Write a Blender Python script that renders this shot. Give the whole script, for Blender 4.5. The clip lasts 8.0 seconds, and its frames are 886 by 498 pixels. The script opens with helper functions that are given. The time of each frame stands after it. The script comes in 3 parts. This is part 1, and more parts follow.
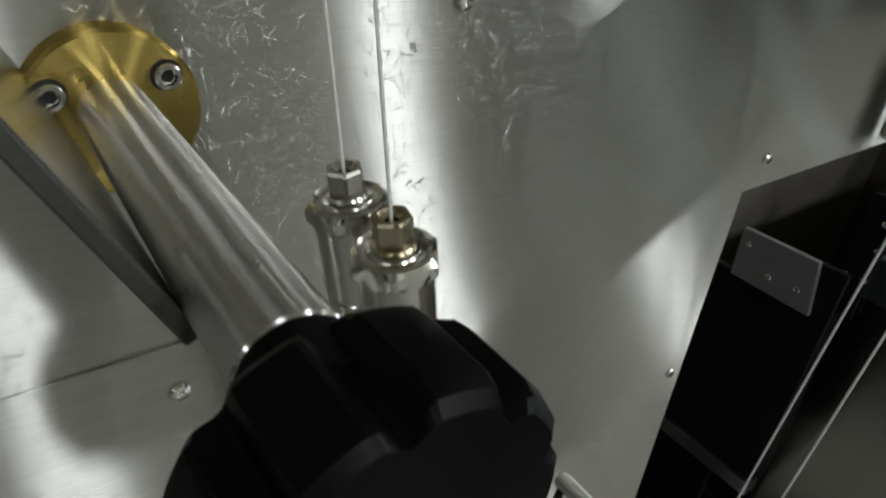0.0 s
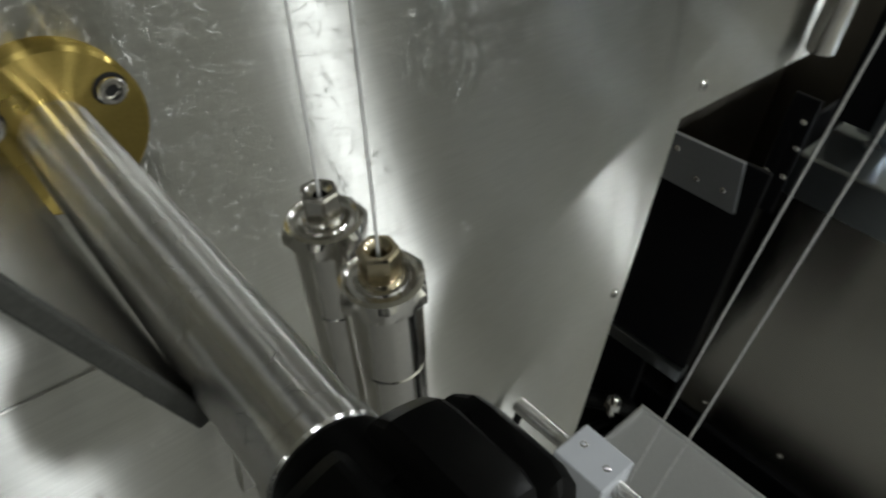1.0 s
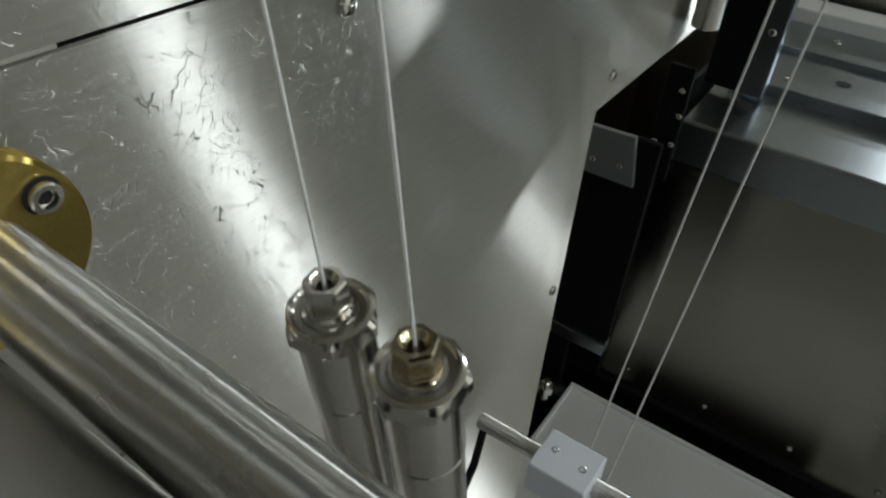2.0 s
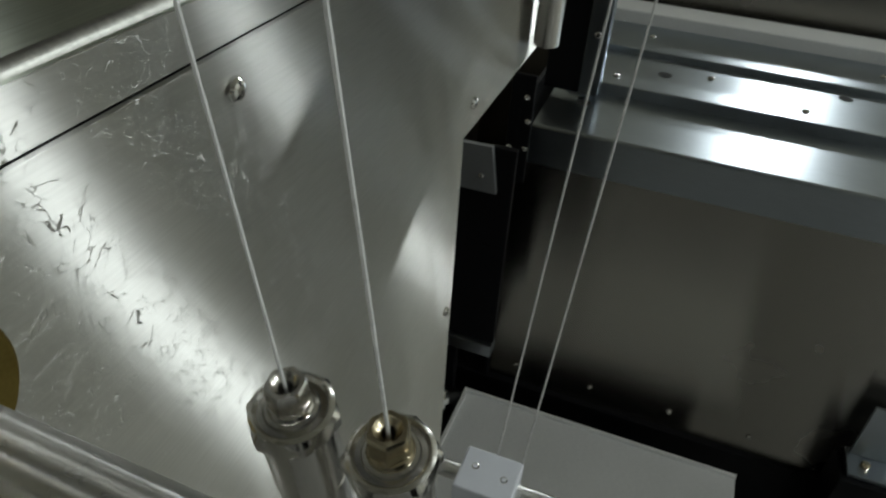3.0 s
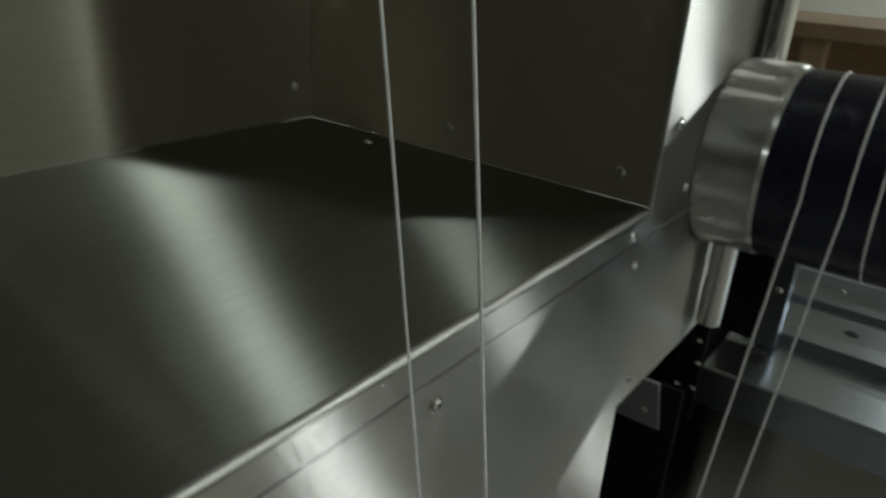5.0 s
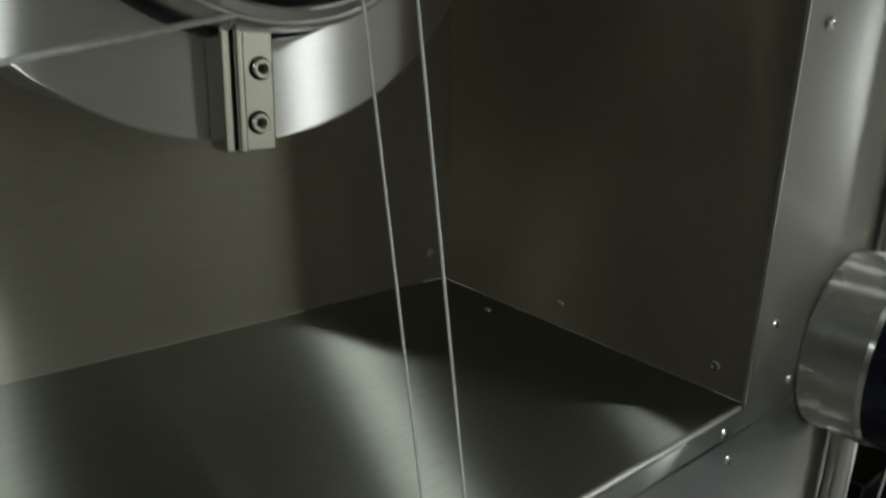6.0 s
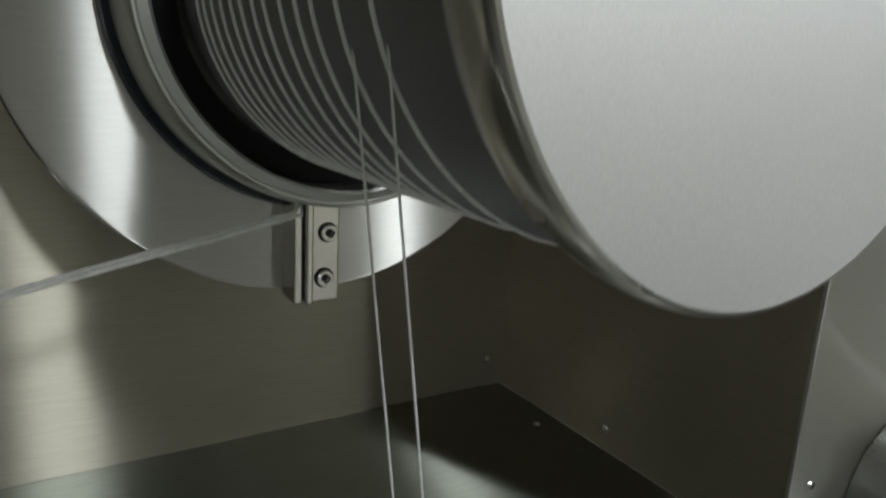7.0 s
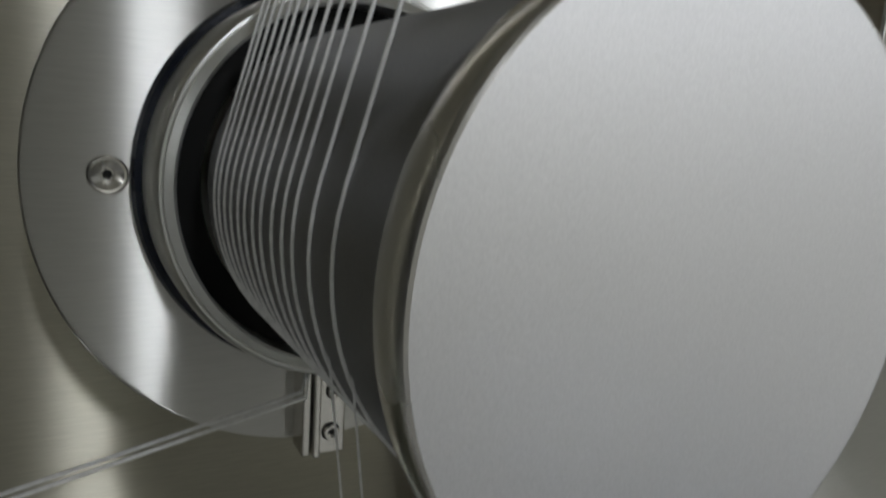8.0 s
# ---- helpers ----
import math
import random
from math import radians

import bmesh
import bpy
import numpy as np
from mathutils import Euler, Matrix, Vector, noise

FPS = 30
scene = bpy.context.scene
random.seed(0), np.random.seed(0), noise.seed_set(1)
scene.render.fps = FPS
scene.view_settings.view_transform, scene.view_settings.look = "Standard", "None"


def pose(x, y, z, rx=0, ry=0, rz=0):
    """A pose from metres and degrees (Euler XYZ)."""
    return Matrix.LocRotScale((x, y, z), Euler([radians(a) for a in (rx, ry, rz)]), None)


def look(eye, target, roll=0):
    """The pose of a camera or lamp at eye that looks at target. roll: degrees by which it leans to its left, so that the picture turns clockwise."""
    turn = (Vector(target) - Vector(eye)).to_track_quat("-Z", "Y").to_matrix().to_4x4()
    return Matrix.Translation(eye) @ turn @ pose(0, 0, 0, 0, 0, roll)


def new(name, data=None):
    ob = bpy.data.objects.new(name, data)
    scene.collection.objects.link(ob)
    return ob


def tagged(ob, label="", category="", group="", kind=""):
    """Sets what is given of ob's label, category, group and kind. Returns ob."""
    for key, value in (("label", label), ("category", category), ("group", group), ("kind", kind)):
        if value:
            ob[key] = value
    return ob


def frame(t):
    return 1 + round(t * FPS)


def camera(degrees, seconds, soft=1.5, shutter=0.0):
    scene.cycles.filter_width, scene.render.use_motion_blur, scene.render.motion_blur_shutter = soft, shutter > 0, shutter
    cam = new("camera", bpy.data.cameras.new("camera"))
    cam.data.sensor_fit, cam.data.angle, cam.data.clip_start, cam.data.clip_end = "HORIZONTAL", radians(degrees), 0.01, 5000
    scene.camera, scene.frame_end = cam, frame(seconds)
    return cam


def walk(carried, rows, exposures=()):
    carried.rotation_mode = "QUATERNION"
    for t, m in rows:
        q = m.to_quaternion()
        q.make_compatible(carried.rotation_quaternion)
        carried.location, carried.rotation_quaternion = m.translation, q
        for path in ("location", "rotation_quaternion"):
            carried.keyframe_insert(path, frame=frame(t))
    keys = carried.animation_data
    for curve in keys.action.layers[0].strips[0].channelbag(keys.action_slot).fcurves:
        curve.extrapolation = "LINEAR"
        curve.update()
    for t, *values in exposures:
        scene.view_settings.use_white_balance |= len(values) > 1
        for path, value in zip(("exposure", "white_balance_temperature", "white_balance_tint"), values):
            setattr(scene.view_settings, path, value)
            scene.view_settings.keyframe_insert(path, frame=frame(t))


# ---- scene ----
LENS = 63.7
PATH = [
    (0, (0.0273, -0.1959, 0.3169), (1.1014, 1.1258, -0.7315), 6.20),
    (0.5, (0.0260, -0.1845, 0.3338), (1.1051, 1.0543, -0.8067), 6.44),
    (0.8, (0.0246, -0.1790, 0.3369), (1.1105, 0.9932, -0.8659), 5.45),
    (1, (0.0260, -0.1760, 0.3372), (1.1641, 0.8877, -0.9170), 6.65),
    (1.2, (0.0284, -0.1700, 0.3344), (1.2307, 0.8252, -0.9161), 6.73),
    (2.3, (0.0228, -0.1330, 0.3423), (1.3847, 0.6365, -0.9039), 2.83),
    (2.5, (0.0218, -0.1296, 0.3480), (1.4139, 0.5766, -0.9023), 2.01),
    (3, (0.0179, -0.1261, 0.3541), (1.5388, 0.3934, -0.8363), 3.76),
    (3.5, (0.0081, -0.1248, 0.3636), (1.5787, 0.3578, -0.7767), 3.56),
    (4, (-0.0043, -0.1274, 0.3796), (1.5835, 0.4385, -0.6967), 1.73),
    (4.5, (-0.0156, -0.1390, 0.4112), (1.5713, 0.6455, -0.5195), 3.13),
    (5, (-0.0261, -0.1531, 0.4487), (1.4541, 0.9320, -0.3459), 3.77),
    (5.2, (-0.0320, -0.1618, 0.4668), (1.3915, 1.0268, -0.2820), 2.82),
    (6.3, (-0.0262, -0.2145, 0.5540), (1.1339, 1.3288, 0.0321), 2.25),
    (6.5, (-0.0244, -0.2221, 0.5687), (1.0909, 1.3633, 0.0762), 2.90),
    (7, (-0.0236, -0.2325, 0.6071), (1.0208, 1.4070, 0.1370), 3.30),
    (7.5, (-0.0216, -0.2426, 0.6490), (1.0064, 1.4218, 0.2330), 3.93),
    (8, (-0.0160, -0.2562, 0.6904), (0.9447, 1.4604, 0.3295), 3.74),
]
cam = camera(LENS, 8.0, soft=2.2, shutter=0.4)
walk(cam, [(t, look(e, g, r)) for t, e, g, r in PATH], exposures=[(0, 0.88, 6500, 11), (2.5, 0.74, 6450, 9), (3.5, 0.47, 6450, 7), (4.5, 0.22, 6500, 6), (5.2, 0.42, 6550, 6), (6.5, 0.55, 6500, 9), (7, 0.64, 6450, 11), (8, 0.62, 6380, 15)])

# ---- light: dim hall, tube fixtures on the ceiling ----
CEIL = 2.6
world = bpy.data.worlds.new("hall_air")
world.use_nodes = True
world.node_tree.nodes["Background"].inputs[0].default_value = (0.8, 0.85, 0.9, 1)
world.node_tree.nodes["Background"].inputs[1].default_value = 0.01
scene.world = world
# x, y, watts, width, length
# the lamps at x -5.2 and 9.6 are unseen fill for the hall
LAMPS = [(-5.2, -3.8, 30, 0.42, 0.55), (0.2, -3.8, 28, 0.42, 0.55), (2.85, -3.8, 44, 0.42, 0.55), (5.4, -3.8, 38, 0.42, 0.55),
         (6.9, -1.0, 88, 0.42, 0.55), (9.6, -1.0, 150, 0.42, 0.55)]


def tube_lamp(x, y, watts, width, length):
    data = bpy.data.lights.new("tube_light", "AREA")
    data.shape, data.size, data.size_y = "RECTANGLE", width, length
    data.energy, data.color = watts, (0.94, 1.0, 1.0)
    ob = new("tube_light", data)
    ob.matrix_world = Matrix.Translation((x, y, CEIL - 0.075))
    return ob


for lamp_row in LAMPS:
    tube_lamp(*lamp_row)


# ---- materials ----
def mat(name, color, rough=0.5, metal=0.0, aniso=0.0, grain=None, var=0.15, scale=30.0, bump=0.0, bump_scale=400.0,
        stretch=(1, 1, 1), scratch=0.0, rvar=0.1, coat=0.0, spec=None, dull=0.0):
    m = bpy.data.materials.new(name)
    m.use_nodes = True
    nt = m.node_tree
    n, l = nt.nodes, nt.links
    p = n["Principled BSDF"]
    p.inputs["Metallic"].default_value = metal
    p.inputs["Coat Weight"].default_value = coat
    tc = n.new("ShaderNodeNewGeometry")
    mp = n.new("ShaderNodeMapping")
    mp.inputs["Scale"].default_value = stretch
    l.new(tc.outputs["Position"], mp.inputs["Vector"])
    big = n.new("ShaderNodeTexNoise")
    big.inputs["Scale"].default_value, big.inputs["Detail"].default_value = scale * 0.25, 4
    l.new(tc.outputs["Position"], big.inputs["Vector"])
    fine = n.new("ShaderNodeTexNoise")
    fine.inputs["Scale"].default_value, fine.inputs["Detail"].default_value = bump_scale, 3
    l.new(mp.outputs["Vector"], fine.inputs["Vector"])
    mixn = n.new("ShaderNodeMath")
    mixn.operation = "MULTIPLY_ADD"
    l.new(fine.outputs["Fac"], mixn.inputs[0])
    mixn.inputs[1].default_value = 0.5
    half = n.new("ShaderNodeMath")
    half.operation = "MULTIPLY"
    half.inputs[1].default_value = 0.5
    l.new(big.outputs["Fac"], half.inputs[0])
    l.new(half.outputs[0], mixn.inputs[2])
    col = n.new("ShaderNodeMapRange")
    col.inputs["From Min"].default_value, col.inputs["From Max"].default_value = 0.3, 0.7
    col.inputs["To Min"].default_value, col.inputs["To Max"].default_value = 1 - var, 1 + var
    l.new(mixn.outputs[0], col.inputs["Value"])
    base = n.new("ShaderNodeVectorMath")
    base.operation = "SCALE"
    base.inputs[0].default_value = color
    l.new(col.outputs[0], base.inputs["Scale"])
    l.new(base.outputs[0], p.inputs["Base Color"])
    rr = n.new("ShaderNodeMapRange")
    rr.inputs["From Min"].default_value, rr.inputs["From Max"].default_value = 0.3, 0.7
    rr.inputs["To Min"].default_value, rr.inputs["To Max"].default_value = max(0.02, rough - rvar), rough + rvar
    l.new(big.outputs["Fac"], rr.inputs["Value"])
    rough_out = rr.outputs[0]
    height = fine.outputs["Fac"]
    if scratch:
        # thin wandering scratches: narrow bands of a distorted cell pattern, only in patches
        vor = n.new("ShaderNodeTexVoronoi")
        vor.feature = "DISTANCE_TO_EDGE"
        vor.inputs["Scale"].default_value = 260
        dis = n.new("ShaderNodeTexNoise")
        dis.inputs["Scale"].default_value, dis.inputs["Detail"].default_value = 45, 2
        l.new(tc.outputs["Position"], dis.inputs["Vector"])
        add = n.new("ShaderNodeVectorMath")
        add.operation = "MULTIPLY_ADD"
        l.new(dis.outputs["Color"], add.inputs[0])
        add.inputs[1].default_value = (0.03, 0.03, 0.03)
        l.new(tc.outputs["Position"], add.inputs[2])
        l.new(add.outputs[0], vor.inputs["Vector"])
        thin = n.new("ShaderNodeMapRange")
        thin.inputs["From Min"].default_value, thin.inputs["From Max"].default_value = 0.0, 0.03
        thin.inputs["To Min"].default_value, thin.inputs["To Max"].default_value = 1, 0
        l.new(vor.outputs["Distance"], thin.inputs["Value"])
        patch = n.new("ShaderNodeTexNoise")
        patch.inputs["Scale"].default_value, patch.inputs["Detail"].default_value = 150, 3
        l.new(tc.outputs["Position"], patch.inputs["Vector"])
        pm = n.new("ShaderNodeMapRange")
        pm.inputs["From Min"].default_value, pm.inputs["From Max"].default_value = 0.48, 0.55
        l.new(patch.outputs["Fac"], pm.inputs["Value"])
        sc = n.new("ShaderNodeMath")
        sc.operation = "MULTIPLY"
        l.new(thin.outputs[0], sc.inputs[0])
        l.new(pm.outputs[0], sc.inputs[1])
        hh = n.new("ShaderNodeMath")
        hh.operation = "MULTIPLY_ADD"
        l.new(sc.outputs[0], hh.inputs[0])
        hh.inputs[1].default_value = -1.6 * scratch
        soft = n.new("ShaderNodeMath")
        soft.operation = "MULTIPLY"
        soft.inputs[1].default_value = 0.3
        l.new(height, soft.inputs[0])
        l.new(soft.outputs[0], hh.inputs[2])
        height = hh.outputs[0]
        ra = n.new("ShaderNodeMath")
        ra.operation = "MULTIPLY_ADD"
        l.new(sc.outputs[0], ra.inputs[0])
        ra.inputs[1].default_value = 0.25 * scratch
        l.new(rough_out, ra.inputs[2])
        rough_out = ra.outputs[0]
    l.new(rough_out, p.inputs["Roughness"])
    if bump or scratch:
        b = n.new("ShaderNodeBump")
        b.inputs["Strength"].default_value = bump or 0.05
        b.inputs["Distance"].default_value = 0.0006
        l.new(height, b.inputs["Height"])
        l.new(b.outputs[0], p.inputs["Normal"])
    if spec is not None:
        p.inputs["Specular IOR Level"].default_value = spec
    if aniso:
        # brushed metal: a long narrow lobe across the grain, an even one in scratches
        g = n.new("ShaderNodeBsdfAnisotropic")
        g.inputs["Anisotropy"].default_value = aniso
        if grain == "turned":
            tg = n.new("ShaderNodeTangent")
            tg.direction_type, tg.axis = "RADIAL", "Y"
        else:
            tg = n.new("ShaderNodeCombineXYZ")
            for i in range(3):
                tg.inputs[i].default_value = grain[i]
        l.new(tg.outputs[0], g.inputs["Tangent"])
        l.new(base.outputs[0], g.inputs["Color"])
        l.new(rr.outputs[0], g.inputs["Roughness"])
        shader = g
        if scratch:
            h = n.new("ShaderNodeBsdfAnisotropic")
            h.inputs["Roughness"].default_value = 0.32
            l.new(base.outputs[0], h.inputs["Color"])
            mx = n.new("ShaderNodeMixShader")
            fac = n.new("ShaderNodeMath")
            fac.operation = "MULTIPLY"
            fac.use_clamp = True
            l.new(sc.outputs[0], fac.inputs[0])
            fac.inputs[1].default_value = 0.9 * scratch
            l.new(fac.outputs[0], mx.inputs[0])
            l.new(g.outputs[0], mx.inputs[1])
            l.new(h.outputs[0], mx.inputs[2])
            if bump:
                l.new(b.outputs[0], h.inputs["Normal"])
            shader = mx
        if bump:
            l.new(b.outputs[0], g.inputs["Normal"])
        if dull:
            # a matt share mixed over the metal to lift its tone
            matt_share = n.new("ShaderNodeBsdfDiffuse")
            l.new(base.outputs[0], matt_share.inputs["Color"])
            over = n.new("ShaderNodeMixShader")
            over.inputs[0].default_value = dull
            l.new(shader.outputs[0], over.inputs[1])
            l.new(matt_share.outputs[0], over.inputs[2])
            shader = over
        l.new(shader.outputs[0], n["Material Output"].inputs["Surface"])
    return m


STEEL = (0.60, 0.595, 0.57)
steel_x = mat("brushed_steel", STEEL, 0.33, 1, 0.86, (1, 0, 0), 0.07, 20, 0.02, 900, (0.06, 1, 1), 0.0, 0.03)
steel_worn = mat("scratched_brushed_steel", STEEL, 0.33, 1, 0.86, (1, 0, 0), 0.1, 20, 0.15, 900, (0.06, 1, 1), 1.0, 0.03)
# side and back sheets: the recess's dim brown reflections are put into base colour
steel_y = mat("brushed_steel_side_shaded", (0.52, 0.465, 0.37), 0.33, 1, 0.84, (0, 1, 0), 0.12, 14, 0.02, 900, (1, 0.06, 1), 0.0, 0.04, dull=0.26)
disc_steel = mat("bright_brushed_steel", (0.74, 0.73, 0.71), 0.34, 1, 0.84, (1, 0, 0), 0.07, 20, 0.02, 900, (0.06, 1, 1), 0.0, 0.03)
steel_back = mat("brushed_steel_back", (0.50, 0.475, 0.40), 0.33, 1, 0.84, (1, 0, 0), 0.12, 12, 0.02, 900, (0.06, 1, 1), 0.0, 0.04, dull=0.12)
# darker, greener brushed steel for the ledge
steel_ledge = mat("dark_brushed_steel_ledge", (0.38, 0.40, 0.345), 0.32, 1, 0.86, (1, 0, 0), 0.16, 9, 0.02, 900, (0.06, 1, 1), 0.5, 0.04)
steel_dark = mat("dull_steel_sheet", (0.46, 0.44, 0.4), 0.26, 1, 0.6, (0, 1, 0), 0.1, 12, 0.02, 700, (1, 0.06, 1), 0.0, 0.03)
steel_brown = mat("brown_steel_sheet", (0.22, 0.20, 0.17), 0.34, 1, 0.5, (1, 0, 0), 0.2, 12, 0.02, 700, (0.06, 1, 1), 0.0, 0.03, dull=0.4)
joint_zinc = mat("dull_zinc_plate", (0.30, 0.31, 0.32), 0.5, 0.5, 0, None, 0.1, 40, 0.03, 500)
galv = mat("galvanised_sheet", (0.46, 0.50, 0.54), 0.3, 1, 0.35, (0, 1, 0), 0.06, 40, 0.02, 500, (1, 0.1, 1), 0.0, 0.02)
collar_steel = mat("turned_steel", (0.62, 0.62, 0.6), 0.26, 1, 0.6, "turned", 0.06, 40, 0.02, 900, (1, 1, 1), 0.0, 0.03)
ring_steel = mat("bright_ring_steel", (0.8, 0.8, 0.78), 0.36, 1, 0, None, 0.05, 60, 0.03, 900)
highlight_steel = mat("fold_highlight_steel", (0.5, 0.5, 0.47), 0.45, 1, 0, None, 0.25, 60, 0.05, 700)
rim_steel = mat("satin_rim_steel", (0.8, 0.78, 0.75), 0.26, 1, 0, None, 0.05, 60, 0.02, 1500)
shaft_steel = mat("polished_turned_steel", (0.84, 0.83, 0.81), 0.25, 1, 0.75, "turned", 0.08, 60, 0.03, 1500, (1, 0.2, 1), 0.5, 0.03)
# near-black colour stands for the dark floor mirrored in the plate's steel edge
edge_shade = mat("dark_edge_reflection", (0.055, 0.055, 0.05), 0.5, 0, 0, None, 0.3, 150, 0.1, 900)
web_steel = mat("dull_polished_steel", (0.62, 0.61, 0.58), 0.2, 1, 0, None, 0.1, 60, 0.04, 900, (1, 1, 1), 0.15, 0.06)
tray_steel = mat("matt_zinc_sheet", (0.82, 0.82, 0.81), 0.5, 0.1, 0, None, 0.08, 30, 0.03, 500, (1, 0.3, 1), 0.0, 0.05)
chrome = mat("polished_steel", (0.72, 0.71, 0.69), 0.13, 1, 0, None, 0.05, 60, 0.02, 1500, (1, 1, 1), 0.3, 0.05)
nickel = mat("nickel_plated_steel", (0.74, 0.72, 0.68), 0.2, 1, 0, None, 0.1, 200, 0.03, 1500, (1, 1, 1), 0.0, 0.06)
screw_steel = mat("zinc_screw_steel", (0.8, 0.79, 0.77), 0.12, 1, 0, None, 0.1, 300, 0.03, 2000, (1, 1, 1), 0.0, 0.05)
brass = mat("brass", (0.44, 0.33, 0.10), 0.3, 1, 0.7, "turned", 0.12, 120, 0.03, 1200, (1, 1, 1), 0.0, 0.05)
brass_tip = mat("yellowed_nickel", (0.64, 0.56, 0.4), 0.24, 1, 0, None, 0.12, 200, 0.03, 1500)
face_al = mat("matt_silver_face", (0.715, 0.71, 0.73), 0.55, 1, 0, None, 0.1, 9, 0.03, 1500)
coat_dark = mat("dark_ceramic_coat", (0.37, 0.37, 0.385), 0.38, 1, 0.6, "turned", 0.15, 40, 0.05, 1500)
coat_blue = mat("blue_black_coat", (0.01, 0.011, 0.028), 0.3, 0.0, 0, None, 0.2, 60, 0.03, 1500)
ring_blue = mat("blue_black_seal", (0.004, 0.007, 0.02), 0.1, 0.0, 0, None, 0.3, 200, 0.7, 130)
rubber = mat("black_knob_plastic", (0.004, 0.004, 0.004), 0.34, 0, 0, None, 0.2, 120, 0.06, 900, spec=0.1)
black = mat("black_paint", (0.004, 0.004, 0.005), 0.55, 0, 0, None, 0.2, 30, 0.05, 600, spec=0.2)
# near-black stand-in for the shade inside gaps, sockets and holes
hollow_shade = mat("painted_hollow_shade", (0.01, 0.01, 0.01), 0.8)
plastic_white = mat("white_plastic", (0.72, 0.74, 0.8), 0.4, 0, 0, None, 0.03, 80, 0.02, 900)
yarn_white = mat("white_filament", (0.92, 0.92, 0.91), 0.28, 0, 0, None, 0.1, 900, 0.1, 3000)
nt = yarn_white.node_tree
nt.nodes["Principled BSDF"].inputs["Sheen Weight"].default_value = 0.6
clear, blend = nt.nodes.new("ShaderNodeBsdfTransparent"), nt.nodes.new("ShaderNodeMixShader")
blend.inputs[0].default_value = 0.97
nt.links.new(clear.outputs[0], blend.inputs[1])
nt.links.new(nt.nodes["Principled BSDF"].outputs[0], blend.inputs[2])
nt.links.new(blend.outputs[0], nt.nodes["Material Output"].inputs["Surface"])
wall_paint = mat("hall_paint", (0.5, 0.49, 0.43), 0.8, 0, 0, None, 0.1, 3, 0.05, 60)
wood = mat("pale_wood", (0.36, 0.25, 0.15), 0.6, 0, 0, None, 0.25, 20, 0.1, 80, (1, 0.1, 1))
# near-black, only to darken what the recess steel mirrors
wall_absorb = mat("dark_hall_absorber", (0.035, 0.035, 0.032), 0.8, 0, 0, None, 0.1, 3, 0.05, 60)
floor_paint = mat("hall_floor_paint", (0.24, 0.235, 0.22), 0.5, 0, 0, None, 0.15, 4, 0.05, 80)
lamp_white = mat("white_lamp_enamel", (0.8, 0.8, 0.8), 0.4)


# ---- mesh helpers ----
def mesh_of(name, bm, material, smooth=True):
    bmesh.ops.recalc_face_normals(bm, faces=bm.faces)
    me = bpy.data.meshes.new(name)
    bm.to_mesh(me)
    bm.free()
    me.materials.append(material)
    if smooth:
        for f in me.polygons:
            f.use_smooth = True
        me.set_sharp_from_angle(angle=radians(18))
    return me


def part(name, bm, material, parent=None, label=""):
    ob = new(name, mesh_of(name, bm, material))
    if parent is not None:
        ob.parent = parent
        ob.matrix_parent_inverse = parent.matrix_basis.inverted()
    if label:
        tagged(ob, label)
    return ob


def thing(name, at, label, category, group="", kind=""):
    ob = new(name)
    ob.empty_display_size = 0.02
    ob.matrix_basis = Matrix.Translation(at)
    return tagged(ob, label, category, group, kind)


def box(x0, x1, y0, y1, z0, z1, bev=0.0, bm=None, seg=2):
    b = bmesh.new()
    bmesh.ops.create_cube(b, size=1)
    for v in b.verts:
        v.co = Vector(((x0 + x1) / 2 + v.co.x * (x1 - x0), (y0 + y1) / 2 + v.co.y * (y1 - y0), (z0 + z1) / 2 + v.co.z * (z1 - z0)))
    if bev:
        bmesh.ops.bevel(b, geom=b.edges[:], offset=bev, segments=seg, affect="EDGES", profile=0.5)
    return merge(bm, b)


def merge(bm, b):
    if bm is None:
        return b
    me = bpy.data.meshes.new("tmp")
    b.to_mesh(me)
    b.free()
    bm.from_mesh(me)
    bpy.data.meshes.remove(me)
    return bm


def prism(outline, axis, a, b, bev=0.0, bm=None):
    """A flat outline swept along an axis from a to b; outline in the two other axes."""
    q = bmesh.new()

    def put(u, v, w):
        return {"x": (w, u, v), "y": (u, w, v), "z": (u, v, w)}[axis]
    lo = [q.verts.new(put(u, v, a)) for u, v in outline]
    hi = [q.verts.new(put(u, v, b)) for u, v in outline]
    q.faces.new(lo)
    q.faces.new(hi)
    k = len(outline)
    for i in range(k):
        q.faces.new((lo[i], lo[(i + 1) % k], hi[(i + 1) % k], hi[i]))
    bmesh.ops.recalc_face_normals(q, faces=q.faces)
    if bev:
        bmesh.ops.bevel(q, geom=q.edges[:], offset=bev, segments=2, affect="EDGES", profile=0.5)
    return merge(bm, q)


